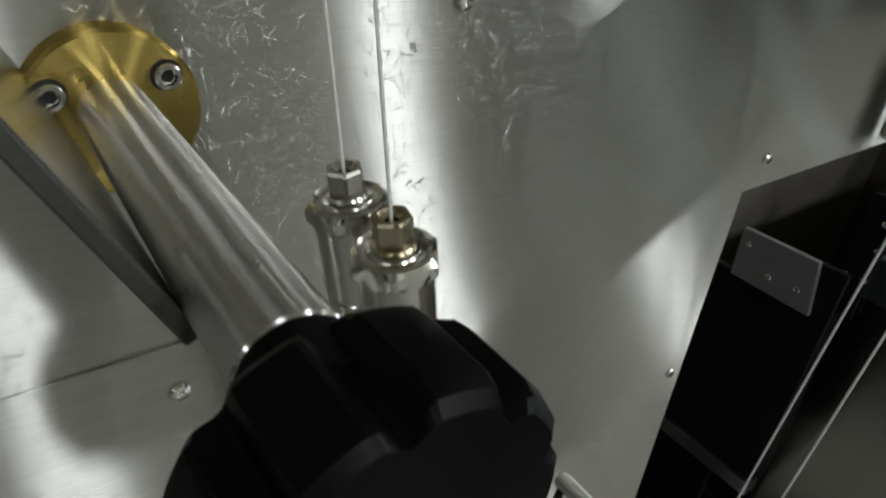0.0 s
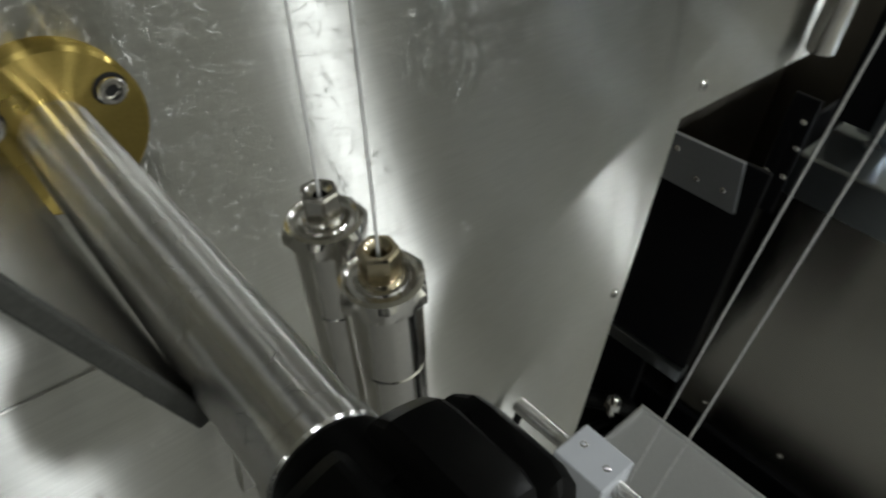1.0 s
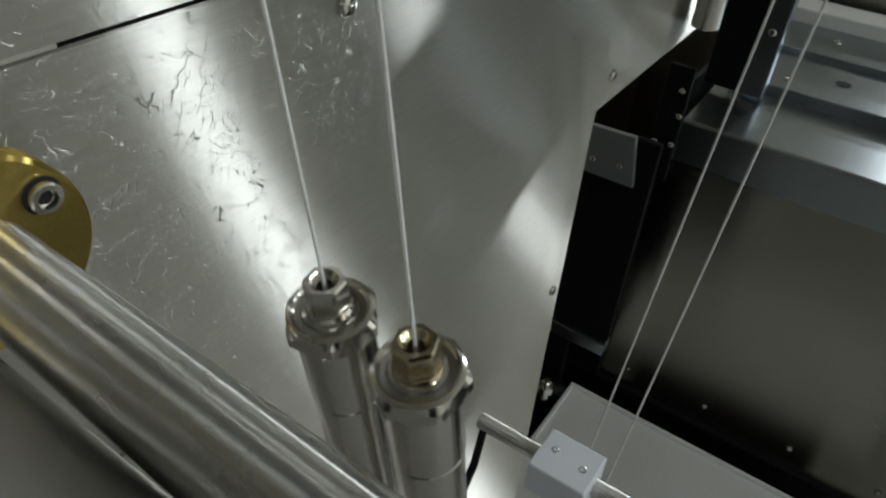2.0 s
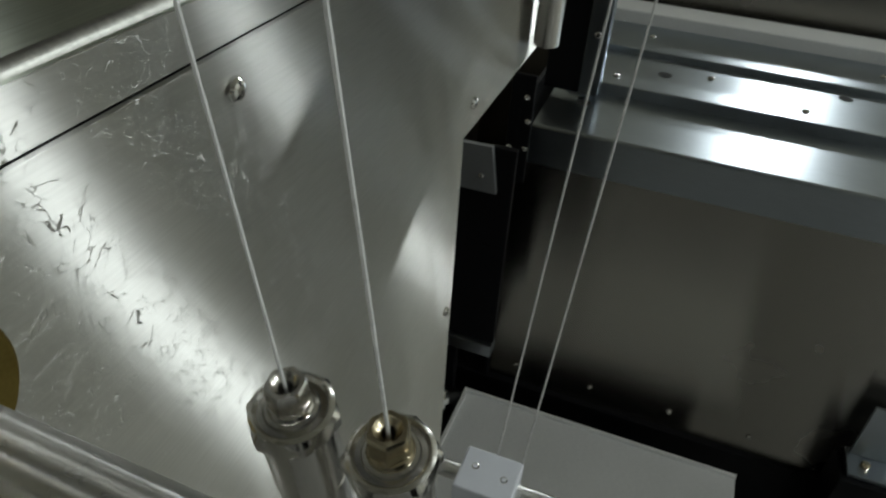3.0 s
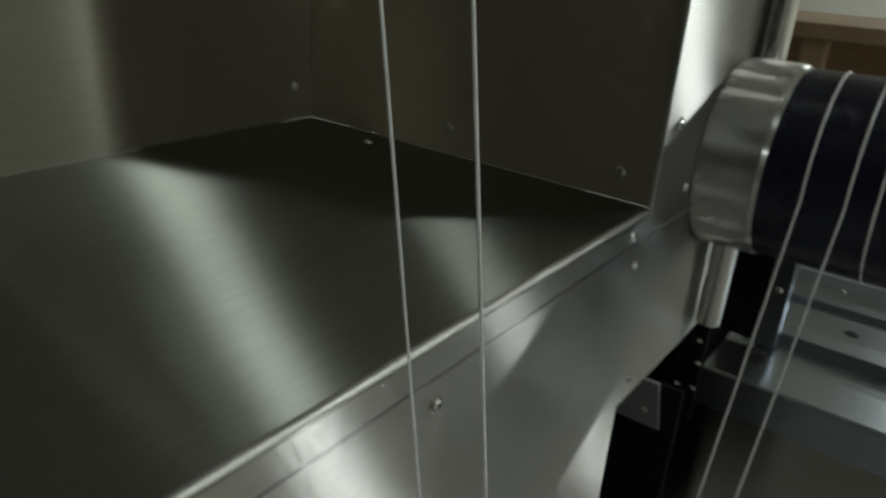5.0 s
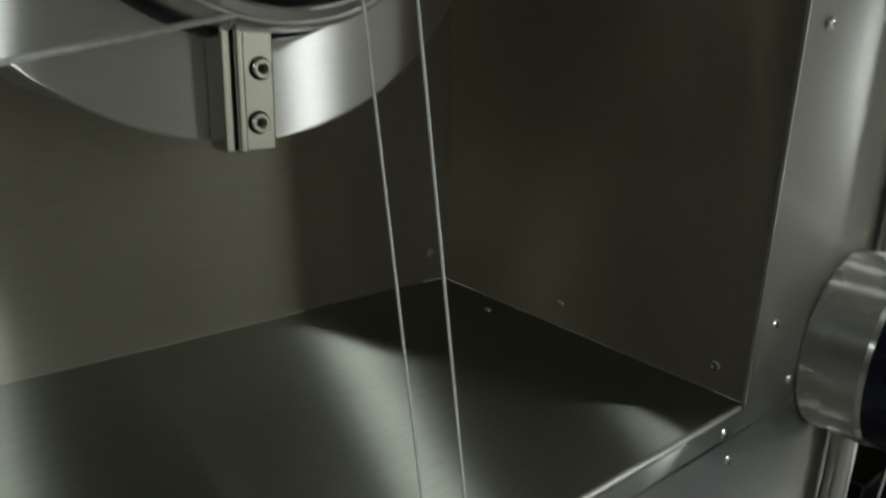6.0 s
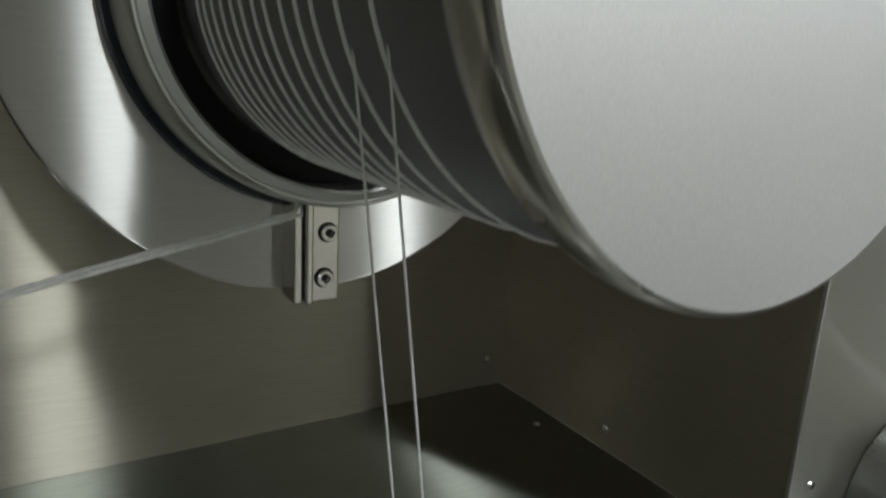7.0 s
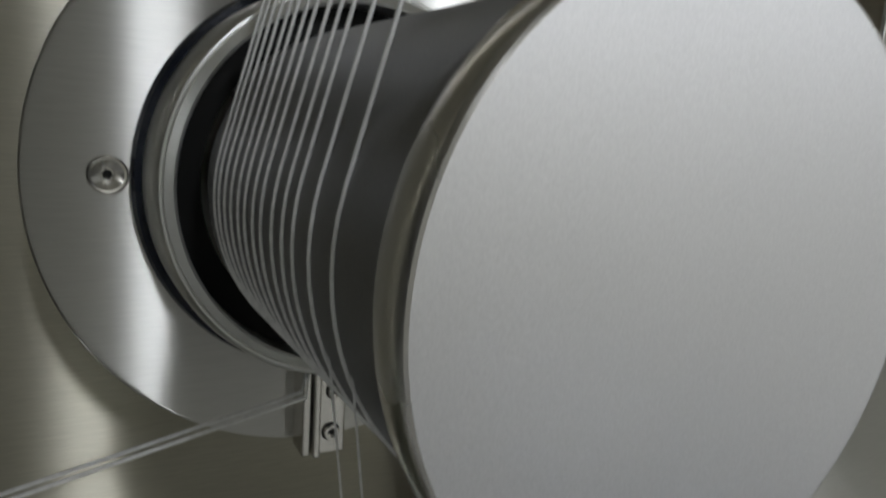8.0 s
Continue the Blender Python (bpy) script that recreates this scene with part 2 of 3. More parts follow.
def lathe(profile, origin, axis, seg=48, bm=None, closed=False):
    """Turn (radius, along) pairs about an axis through origin."""
    q = bmesh.new()
    d = Vector(axis).normalized()
    u = d.orthogonal().normalized()
    w = d.cross(u)
    o = Vector(origin)
    rings = []
    for r, h in profile:
        if r < 1e-6:
            rings.append([q.verts.new(o + d * h)])
        else:
            rings.append([q.verts.new(o + d * h + (u * math.cos(2 * math.pi * i / seg) + w * math.sin(2 * math.pi * i / seg)) * r) for i in range(seg)])
    pairs = list(zip(rings, rings[1:])) + ([(rings[-1], rings[0])] if closed else [])
    for p0, p1 in pairs:
        for i in range(seg):
            j = (i + 1) % seg
            if len(p0) == 1 and len(p1) > 1:
                q.faces.new((p0[0], p1[i], p1[j]))
            elif len(p1) == 1 and len(p0) > 1:
                q.faces.new((p0[i], p0[j], p1[0]))
            elif len(p0) > 1:
                q.faces.new((p0[i], p0[j], p1[j], p1[i]))
    return merge(bm, q)


def hexa(cx, cy, across, z0, z1, turn=0.0, cham=0.001, bm=None):
    r = across / math.sqrt(3)
    out = [(cx + r * math.cos(turn + i * math.pi / 3), cy + r * math.sin(turn + i * math.pi / 3)) for i in range(6)]
    return prism(out, "z", z0, z1, cham, bm)


def strand(points, r, bm=None, seg=6):
    q = bmesh.new()
    pts = [Vector(p) for p in points]
    rings = []
    for i, p in enumerate(pts):
        d = (pts[min(i + 1, len(pts) - 1)] - pts[max(i - 1, 0)]).normalized()
        u = d.orthogonal().normalized() if i == 0 else (u - d * u.dot(d)).normalized()
        w = d.cross(u)
        rings.append([q.verts.new(p + (u * math.cos(2 * math.pi * k / seg) + w * math.sin(2 * math.pi * k / seg)) * r) for k in range(seg)])
    for a, b in zip(rings, rings[1:]):
        for k in range(seg):
            q.faces.new((a[k], a[(k + 1) % seg], b[(k + 1) % seg], b[k]))
    q.faces.new(rings[0])
    q.faces.new(rings[-1])
    return merge(bm, q)


def dome_screw(name, at, out, r=0.0042, parent=None, label="", group=""):
    """Button-head screw with a hex recess: head (with recess) as one thing."""
    h = r * 0.62
    prof = [(r, 0), (r, h * 0.15), (r * 0.93, h * 0.5), (r * 0.72, h * 0.85), (r * 0.42, h), (r * 0.40, h * 0.4), (0, h * 0.4)]
    bm = lathe(prof, (0, 0, 0), (0, 0, 1), 20)
    ob = part(name, bm, screw_steel, None)
    ob.matrix_basis = Matrix.Translation(at) @ Vector(out).to_track_quat("Z", "Y").to_matrix().to_4x4()
    return tagged(ob, label or "shiny domed hex-socket screw in the steel sheet", "screw", group or "sheet metal screws")


def cap_screw(name, at, out, r, parent, sunk=True):
    h = r * 0.7
    prof = [(r, 0), (r, h * 0.85), (r * 0.88, h), (r * 0.6, h), (r * 0.55, h * 0.35), (0, h * 0.35)]
    ob = part(name, lathe(prof, (0, 0, 0), (0, 0, 1), 24), nickel, None)
    m = Matrix.Translation(at) @ Vector(out).to_track_quat("Z", "Y").to_matrix().to_4x4()
    ob.parent = parent
    ob.matrix_parent_inverse = parent.matrix_basis.inverted()
    ob.matrix_basis = m
    # flat black disc and ring paint the shade in socket and counterbore
    gap = part("socket", lathe([(r * 0.52, h * 0.42), (0, h * 0.42)], (0, 0, 0), (0, 0, 1), 6), hollow_shade, None)
    ring = part("counterbore_shade", lathe([(r * 1.0, 0.0002), (r * 1.2, 0.0002)], (0, 0, 0), (0, 0, 1), 24), hollow_shade, None)
    if not sunk:
        bpy.data.objects.remove(ring)
    for o in (gap, ring) if sunk else (gap,):
        if ob.parent.parent is None:
            o.parent = ob
        else:
            o.parent = ob.parent
            o.matrix_parent_inverse = ob.matrix_parent_inverse
            o.matrix_basis = m
    return ob


# ---- hall ----
def slab(name, x0, x1, y0, y1, z0, z1, m, label, cat):
    return tagged(part(name, box(x0, x1, y0, y1, z0, z1), m), label, cat, "", "structure")


slab("floor", -6, 14, -5, 3, -1.15, -1.05, floor_paint, "grey painted concrete hall floor", "floor")
slab("ceiling", -6, 14, -5, 3, CEIL, CEIL + 0.1, wall_paint, "dim grey hall ceiling with tube lamps", "ceiling")
# unseen wall, added dark to keep reflections in the side sheet low
slab("wall_west", -6.1, -6, -5, 3, -1.05, CEIL, wall_absorb, "unseen west hall wall, darkened so the recess steel mirrors dark", "wall")
slab("wall_east", 14, 14.1, -5, 3, -1.05, CEIL, wall_paint, "warm grey painted hall wall", "wall")
slab("wall_south", -6.1, 14.1, -5.1, -5, -1.05, CEIL, wall_paint, "warm grey painted hall wall", "wall")
slab("wall_north", -6.1, 14.1, 3, 3.1, -1.05, CEIL, wall_paint, "warm grey painted hall wall", "wall")
for lx, ly, lw, wide, lng in LAMPS:
    t = thing("ceiling_lamp", (lx, ly, CEIL), "unseen white enamel tube lamp on the ceiling, outermost two added as fill", "lamp", "ceiling lamps")
    b = box(lx - wide / 2 - 0.04, lx + wide / 2 + 0.04, ly - lng / 2 - 0.06, ly + lng / 2 + 0.06, CEIL - 0.05, CEIL, 0.006)
    part("housing", b, lamp_white, t)
    for s in (-1, 1):
        part("reflector_side", box(lx + s * (wide / 2 + 0.03) - 0.004, lx + s * (wide / 2 + 0.03) + 0.004, ly - lng / 2 - 0.06, ly + lng / 2 + 0.06, CEIL - 0.1, CEIL - 0.05), lamp_white, t)

# ---- machine cabinet ----
LEDGE, BACK, SIDE = 0.295, 0.325, 0.412
T = 0.002
front = thing("front_panel", (0, 0, -0.75), "scratched brushed steel machine front panel, screwed on", "panel", "", "structure")
# lower sheet with the notched corner, seam on top
out = [(-1.0, -0.95), (0.415, -0.95), (0.414, 0.1365), (0.607, 0.1365), (0.607, 0.2746), (-1.0, 0.2746)]
part("lower_sheet", prism(out, "y", 0, T, 0.0003), steel_worn, front)
part("sheet_overlay", prism([(-1.0, -0.94), (0.112, -0.94), (0.112, 0.1570), (-1.0, 0.1470)], "y", -0.0015, 0.0, 0.0003), steel_worn, front)
part("upper_sheet", prism([(0.4105, 0.2762), (0.607, 0.2762), (0.607, 1.4), (0.4105, 1.4)], "y", 0, T, 0.0003), steel_x, front)
# ledge with its rounded front fold
prof = [(0.0005, 0.2762), (0.0005, 0.2885)] + [(0.0045 - 0.004 * math.cos(a), LEDGE - 0.004 + 0.004 * math.sin(a)) for a in [i * math.pi / 12 for i in range(7)]] + \
       [(0.007, LEDGE), (BACK - 0.002, LEDGE), (BACK, LEDGE), (BACK, LEDGE - T), (0.006, LEDGE - T), (0.0025, LEDGE - 0.006), (0.0025, 0.2762)]
ledge = tagged(part("ledge", prism(prof, "x", -1.0, 0.4119), steel_ledge), "dark greenish brushed steel ledge with a folded front edge", "ledge", "", "structure")
# thin proud strip draws the bright lamp reflection along the fold
arc = [radians(15 + i * 10) for i in range(7)]
fold = [(0.0045 - 0.0043 * math.cos(a), LEDGE - 0.004 + 0.0043 * math.sin(a)) for a in arc] + [(0.0045 - 0.0041 * math.cos(a), LEDGE - 0.004 + 0.0041 * math.sin(a)) for a in reversed(arc)]
part("fold_highlight", prism(fold, "x", -1.0, 0.409), highlight_steel, ledge, "bright strip on the ledge fold for the lamp reflection")
part("front_lip", prism([(-1.0, 0.2764), (0.4103, 0.2764), (0.4103, 0.2912), (-1.0, 0.2912)], "y", 0.0, 0.0006), steel_worn, ledge, "brushed steel lip below the fold")
tagged(part("wall_back", prism([(-1.0, LEDGE + 0.0005), (SIDE, LEDGE + 0.0005), (SIDE, 1.4), (-1.0, 1.4)], "y", BACK, BACK + T), steel_back),
       "brushed steel back sheet of the recess", "wall", "", "structure")
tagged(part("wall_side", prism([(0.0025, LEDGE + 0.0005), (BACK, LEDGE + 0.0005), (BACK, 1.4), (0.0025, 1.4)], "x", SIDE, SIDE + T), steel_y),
       "brushed steel side sheet of the recess, dim brown reflection in its colour", "wall", "", "structure")
tagged(part("trim", box(0.4091, 0.4104, -0.0006, 0.0022, LEDGE + 0.002, 1.4, 0.0003), ring_steel), "bright cut edge of the recess side sheet", "trim", "", "structure")
tagged(part("wall_inner", prism([(0.004, -0.95), (0.6, -0.95), (0.6, LEDGE - 0.01), (0.004, LEDGE - 0.01)], "x", 0.4, 0.404), black),
       "black painted inner frame sheet", "wall", "", "structure")
for at, o in (((0.184, 0, 0.262), (0, -1, 0)), ((0.428, 0, 0.156), (0, -1, 0)), ((0.4, 0, -0.002), (0, -1, 0)), ((0.385, 0, 0.283), (0, -1, 0)),
              ((0.396, 0, 0.259), (0, -1, 0)), ((0.471, 0, 0.297), (0, -1, 0)), ((0.4335, 0, 0.349), (0, -1, 0)), ((0.4385, 0, 0.544), (0, -1, 0)),
              ((0.0745, -0.0015, 0.1365), (0, -1, 0)), ((SIDE, 0.026, 0.3145), (-1, 0, 0)), ((SIDE, 0.169, 0.3155), (-1, 0, 0)),
              ((0.3875, 0.232, LEDGE), (0, 0, 1)), ((0.393, BACK, 0.3245), (0, -1, 0))):
    dome_screw("screw", at, o)

# ---- polished shaft with brass flange and knob ----
SX, SZ = 0.067, 0.2412
sh = thing("knob_shaft", (SX, 0, SZ), "polished steel shaft in a brass flange with black star knob", "machine shaft")
fl = part("flange", lathe([(0, 0), (0.0225, 0), (0.0225, -0.0062), (0.0215, -0.0072), (0.009, -0.0072), (0.0085, -0.0072)], (SX, 0, SZ), (0, 1, 0), 64), brass, sh, "round brass flange")
for a in (34, 154, 274):
    cap_screw("flange_screw", (SX + 0.0165 * math.cos(radians(a)), -0.0072, SZ + 0.0165 * math.sin(radians(a))), (0, -1, 0), 0.0036, fl)
AX = Vector((0.0604 - SX, -0.115, 0.2488 - SZ)).normalized()
part("rod", lathe([(0, -0.004), (0.0092, -0.004), (0.0092, 0.1245), (0.0096, 0.125), (0.0096, 0.128), (0.0085, 0.129), (0, 0.129)], (SX, 0, SZ), AX, 64), shaft_steel, sh)
# flat lever plate welded along the shaft, rising to its upper left; the dark reflection in its front edge is a
# near-black strip
WEB = Matrix.LocRotScale((0.0620, 0, 0.2500), Euler((0, radians(-27), 0)), None)


def web_block(x0, x1, y0, y1, z0, z1, bev):
    b = box(x0, x1, y0, y1, z0, z1, bev)
    bmesh.ops.transform(b, matrix=WEB, verts=b.verts)
    return b


part("web_plate", web_block(-0.0136, -0.0108, -0.102, -0.0005, -0.004, 0.075, 0.0005), web_steel, sh, "flat polished lever plate on the shaft")
part("web_edge", web_block(-0.0138, -0.0106, -0.1042, -0.1018, -0.0042, 0.075, 0.0005), edge_shade, sh, "front edge strip of the lever plate, painted with its dark reflection")



def star_knob():
    q = bmesh.new()
    N, lobes = 162, 9
    rows = [(-0.1275, 0.40, 0), (-0.128, 0.72, 0), (-0.1295, 0.92, 0.5), (-0.132, 0.985, 1), (-0.135, 1.0, 1), (-0.147, 1.0, 1), (-0.1495, 0.97, 1), (-0.151, 0.9, 0.6), (-0.1512, 0.4, 0)]
    rings = []
    for y, s, g in rows:
        ring = []
        for i in range(N):
            a = 2 * math.pi * i / N
            c = max(0.0, -math.cos(lobes * a + 0.6))
            r = 0.0262 * s * (1 - 0.15 * g * c ** 1.8)
            ring.append(q.verts.new((0.0634 + r * math.cos(a), y - 0.002, 0.2362 + r * math.sin(a))))
        rings.append(ring)
    for a, b in zip(rings, rings[1:]):
        for i in range(N):
            q.faces.new((a[i], a[(i + 1) % N], b[(i + 1) % N], b[i]))
    q.faces.new(rings[0])
    q.faces.new(rings[-1])
    return q


part("knob", star_knob(), rubber, sh, "black lobed plastic knob")
part("knob_hub", lathe([(0, 0.1285), (0.0092, 0.1285), (0.0095, 0.1292), (0.0095, 0.1400), (0, 0.1405)], (SX, 0, SZ), AX, 48), rubber, sh, "black plastic hub of the knob")


# ---- air nozzles ----
def nozzle(x, y, tip_mat, turn):
    t = thing("air_nozzle", (x, y, 0.243), "upright nickel-plated air nozzle with hex nut and tip", "nozzle", "yarn nozzles")
    up = (0, 0, 1)
    body = lathe([(0, 0.1), (0.0081, 0.1), (0.0081, 0.2075), (0.0078, 0.208), (0.0078, 0.2087), (0.0084, 0.2092), (0.0084, 0.2298), (0.007, 0.2298)], (x, y, 0), up, 48)
    part("body", body, nickel, t)
    # hex nut, its corners turned down to a cone at top and bottom
    nut = bmesh.new()
    n, rings = 60, []
    for z, rc in ((0.2296, 0.0093), (0.2306, 0.0104), (0.2332, 0.0104), (0.2346, 0.0092), (0.2350, 0.0086)):
        ring = []
        for i in range(n):
            a = 2 * math.pi * i / n
            flat = 0.0092 / math.cos((a - turn + math.pi / 6) % (math.pi / 3) - math.pi / 6)
            r = min(flat, rc)
            ring.append(nut.verts.new((x + r * math.cos(a), y + r * math.sin(a), z)))
        rings.append(ring)
    for a, b in zip(rings, rings[1:]):
        for i in range(n):
            nut.faces.new((a[i], a[(i + 1) % n], b[(i + 1) % n], b[i]))
    nut = lathe([(0.0086, 0.2350), (0.0082, 0.2352), (0.0078, 0.2346), (0.0074, 0.2342), (0.0062, 0.2343), (0.0058, 0.2349), (0.0050, 0.2351), (0.0044, 0.2347)], (x, y, 0), up, 48, nut)
    part("hex_nut", nut, nickel, t)
    part("collar", lathe([(0.0050, 0.2344), (0.0050, 0.2357), (0.0046, 0.2364), (0.0040, 0.2366)], (x, y, 0), up, 32), tip_mat, t, "yellowed collar under the tip")
    tip = bmesh.new()
    rings = []
    for z, s, rr in ((0.2360, 1, 0), (0.2422, 1, 0), (0.2430, 0.92, 0), (0, 0, 0.0030), (-0.0008, 0, 0.0024), (-0.0014, 0, 0.0016), (-0.006, 0, 0.0014)):
        ring = []
        for i in range(36):
            a = 2 * math.pi * i / 36
            flat = 0.0041 / math.cos((a - turn - 0.4 + math.pi / 6) % (math.pi / 3) - math.pi / 6)
            r = rr or min(flat, 0.00455) * s
            ring.append(tip.verts.new((x + r * math.cos(a), y + r * math.sin(a), z if s else 0.2430 + z)))
        rings.append(ring)
    for a, b in zip(rings, rings[1:]):
        for i in range(36):
            tip.faces.new((a[i], a[(i + 1) % 36], b[(i + 1) % 36], b[i]))
    part("tip", tip, tip_mat, t)
    # the nozzle stands in line with its yarn
    lean = Vector((0, 0, 1)).rotation_difference(Vector((-0.135, 0.03, 0.99))).to_matrix().to_4x4()
    t.matrix_basis = Matrix.Translation((x, y, 0.2452)) @ lean
    return t


NA, NB = (0.1012, -0.0658), (0.0990, -0.0897)
nozzle(*NA, nickel, 0.2)
nozzle(*NB, brass_tip, 0.45)
hold = thing("nozzle_holder", (0.1, 0, 0.09), "steel angle holding the two nozzles on the panel", "bracket")
part("shelf", box(0.1, 0.138, -0.108, -0.0015, 0.092, 0.103, 0.001), nickel, hold)
part("back_plate", box(0.1, 0.138, -0.0055, -0.0015, 0.05, 0.092, 0.001), nickel, hold)

# ---- yarn guide rod with white block ----
gr = thing("guide_rod", (0.293, 0, -0.03), "polished steel guide rod standing off the panel", "rod")
part("rod", lathe([(0, -0.01), (0.0052, -0.01), (0.0056, -0.011), (0.0056, -0.159), (0.005, -0.16), (0, -0.16)], (0.293, 0, -0.034), (0, 1, 0), 32), shaft_steel, gr)
part("arm", strand([(0.293, -0.014, -0.034), (0.285, -0.014, -0.07), (0.25, -0.012, -0.13), (0.24, 0.002, -0.14)], 0.0028, None, 8), black, gr, "thin black bent arm")
wb = thing("guide_block", (0.29, -0.07, -0.03), "small white plastic block clamped on the rod", "block")
part("body", box(0.2735, 0.306, -0.0915, -0.0545, -0.046, -0.0205, 0.0012), plastic_white, wb)
for p in ((0.292, -0.0635), (0.289, -0.083)):
    part("hole", lathe([(0.0024, -0.0203), (0.0017, -0.0200), (0.0014, -0.0215), (0, -0.0215)], (p[0], p[1], 0), (0, 0, 1), 16), chrome, wb, "small steel-lined hole")

# ---- heated yarn roller in the recess ----
GX, GZ, GR = 0.1441, 0.6459, 0.0898
Y = (0, 1, 0)
drum = thing("roller_housing", (GX, BACK, GZ), "round brushed steel roller housing on the back sheet", "housing")
part("shell", lathe([(0.1748, BACK), (0.1748, 0.1835)], (GX, 0, GZ), Y, 128), steel_x, drum)
part("face_plate", lathe([(0.1750, 0.186), (0.1750, 0.1812), (0.1740, 0.1800), (0.172, 0.1797), (0.0, 0.1797)], (GX, 0, GZ), Y, 128), disc_steel, drum)
gd = thing("yarn_roller", (GX, 0.178, GZ), "large matt silver yarn roller with dark coated barrel", "roller")
part("seal_ring", lathe([(0.112, 0.1795), (0.1198, 0.1795), (0.1210, 0.176), (0.1212, 0.171), (0.1196, 0.166), (0.112, 0.168)], (GX, 0, GZ), Y, 128), ring_blue, gd, "glossy blue-black seal ring")
part("collar_ring", lathe([(0.1150, 0.178), (0.1156, 0.17), (0.1156, 0.15), (0.1153, 0.141), (0.1145, 0.135), (0.1132, 0.131), (0.1118, 0.1289), (0.1106, 0.1286), (0.1100, 0.1298), (0.1094, 0.1284), (0.1050, 0.1262), (0.1035, 0.1268), (0.1035, 0.16)], (GX, 0, GZ), Y, 128), ring_steel, gd, "stepped bright collar ring")
# black disc in place of the shaded gap behind the barrel
part("back_disc", lathe([(0.1035, 0.15), (0.088, 0.148)], (GX, 0, GZ), Y, 96), hollow_shade, gd, "black disc painted as the shade of the gap behind the barrel")
part("barrel", lathe([(0.084, 0.15), (GR, 0.116), (GR, -0.1015), (0.0915, -0.104)], (GX, 0, GZ), Y, 128), coat_dark, gd, "dark grey coated barrel")
part("rim", lathe([(0.0902, -0.1010), (0.0916, -0.1018), (0.0932, -0.1042), (0.0946, -0.1076), (0.0956, -0.1110), (0.0962, -0.1142), (0.0965, -0.1175), (0.0965, -0.1202), (0.0962, -0.1225), (0.0957, -0.1241), (0.0950, -0.1251), (0.0940, -0.1256)], (GX, 0, GZ), Y, 128), rim_steel, gd, "polished rounded rim")
part("face", lathe([(0.0942, -0.1255), (0.05, -0.1258), (0, -0.1258)], (GX, 0, GZ), Y, 128), face_al, gd, "plain matt silver end face")
ss = thing("cover_screw", (0.0120, 0.1797, 0.6478), "large shiny dished screw in the roller housing", "screw")
part("head", lathe([(0.0108, 0.1785), (0.0108, 0.1755), (0.0099, 0.1742), (0.0085, 0.1744), (0.0055, 0.1762), (0.0038, 0.1768), (0.0033, 0.178), (0, 0.178)], (0.0120, 0.0012, 0.6478), Y, 40), nickel, ss)
part("socket", lathe([(0.003, 0.1778), (0, 0.1778)], (0.0120, 0.0012, 0.6478), Y, 6), hollow_shade, ss)
kb = thing("guide_bracket", (0.14, 0.178, 0.5), "small ribbed steel bracket with two socket screws", "bracket")
part("block", box(0.1325, 0.1500, 0.158, 0.1797, 0.469, 0.5335, 0.001), nickel, kb)
part("rib", box(0.1275, 0.1317, 0.153, 0.1797, 0.469, 0.5335, 0.001), nickel, kb)
part("rib", box(0.1215, 0.1267, 0.158, 0.1797, 0.469, 0.5335, 0.001), nickel, kb)
for p in ((0.1423, 0.5122), (0.1402, 0.4842)):
    cap_screw("screw_head", (p[0], 0.158, p[1]), (0, -1, 0), 0.0052, kb)


def wrap(name, y, r, top_l, top_r, label, group):
    """One turn: up both sides, round the bottom of the barrel."""
    pts = [(GX - top_l, y, 1.35)]
    R = GR + r * 0.6
    for i in range(0, 41):
        a = radians(165 + i * (210 / 40))
        pts.append((GX + R * math.cos(a), y, GZ + R * math.sin(a)))
    pts.append((GX + top_r, y + 0.006, 1.35))
    return tagged(part(name, strand(pts, r), yarn_white), label, "yarn", group)


for y in (0.099, 0.0885, 0.076, 0.063, 0.0495, 0.0375, 0.024, 0.0118, -0.0034, -0.0166, -0.029, -0.0465, -0.0675):
    wrap("yarn_turn", y, 0.00075, -0.1, 0.11, "white filament yarn turn wound round the roller", "yarn turns on the roller")
for n, yt in ((NA, -0.0465), (NB, -0.0675)):
    tagged(part("yarn", strand([(GX - GR + 0.002, yt, 0.655), (n[0], n[1], 0.2447), (n[0] + 0.0008, n[1], 0.2382)], 0.00042), yarn_white), "white yarn running down from roller into the nozzle", "yarn", "yarns to the nozzles")
for y in (0.1035, 0.0955):
    tagged(part("yarn", strand([(-0.6, y, 0.3840), (0.102, y, 0.5370), (0.1225, 0.153 + (y - 0.1) * 0.3, 0.5315)], 0.0011), yarn_white), "white yarn running in below the roller", "yarn", "yarns running in")

# ---- second roller, blue-black, beyond the recess ----
RX, RZ, RR = 0.556, 0.308, 0.0715
r2 = thing("dark_roller", (RX, 0, RZ), "blue-black coated yarn roller with a steel collar", "roller")
part("collar", lathe([(0.0, 0.0), (0.0725, 0.0), (0.0735, -0.0015), (0.0735, -0.042), (0.072, -0.0455), (0.06, -0.0462)], (RX, 0, RZ), Y, 96), collar_steel, r2, "brushed steel collar")
part("barrel", lathe([(0.0705, -0.045), (RR, -0.046), (RR, -0.42), (0.0, -0.42)], (RX, 0, RZ), Y, 96), coat_blue, r2)
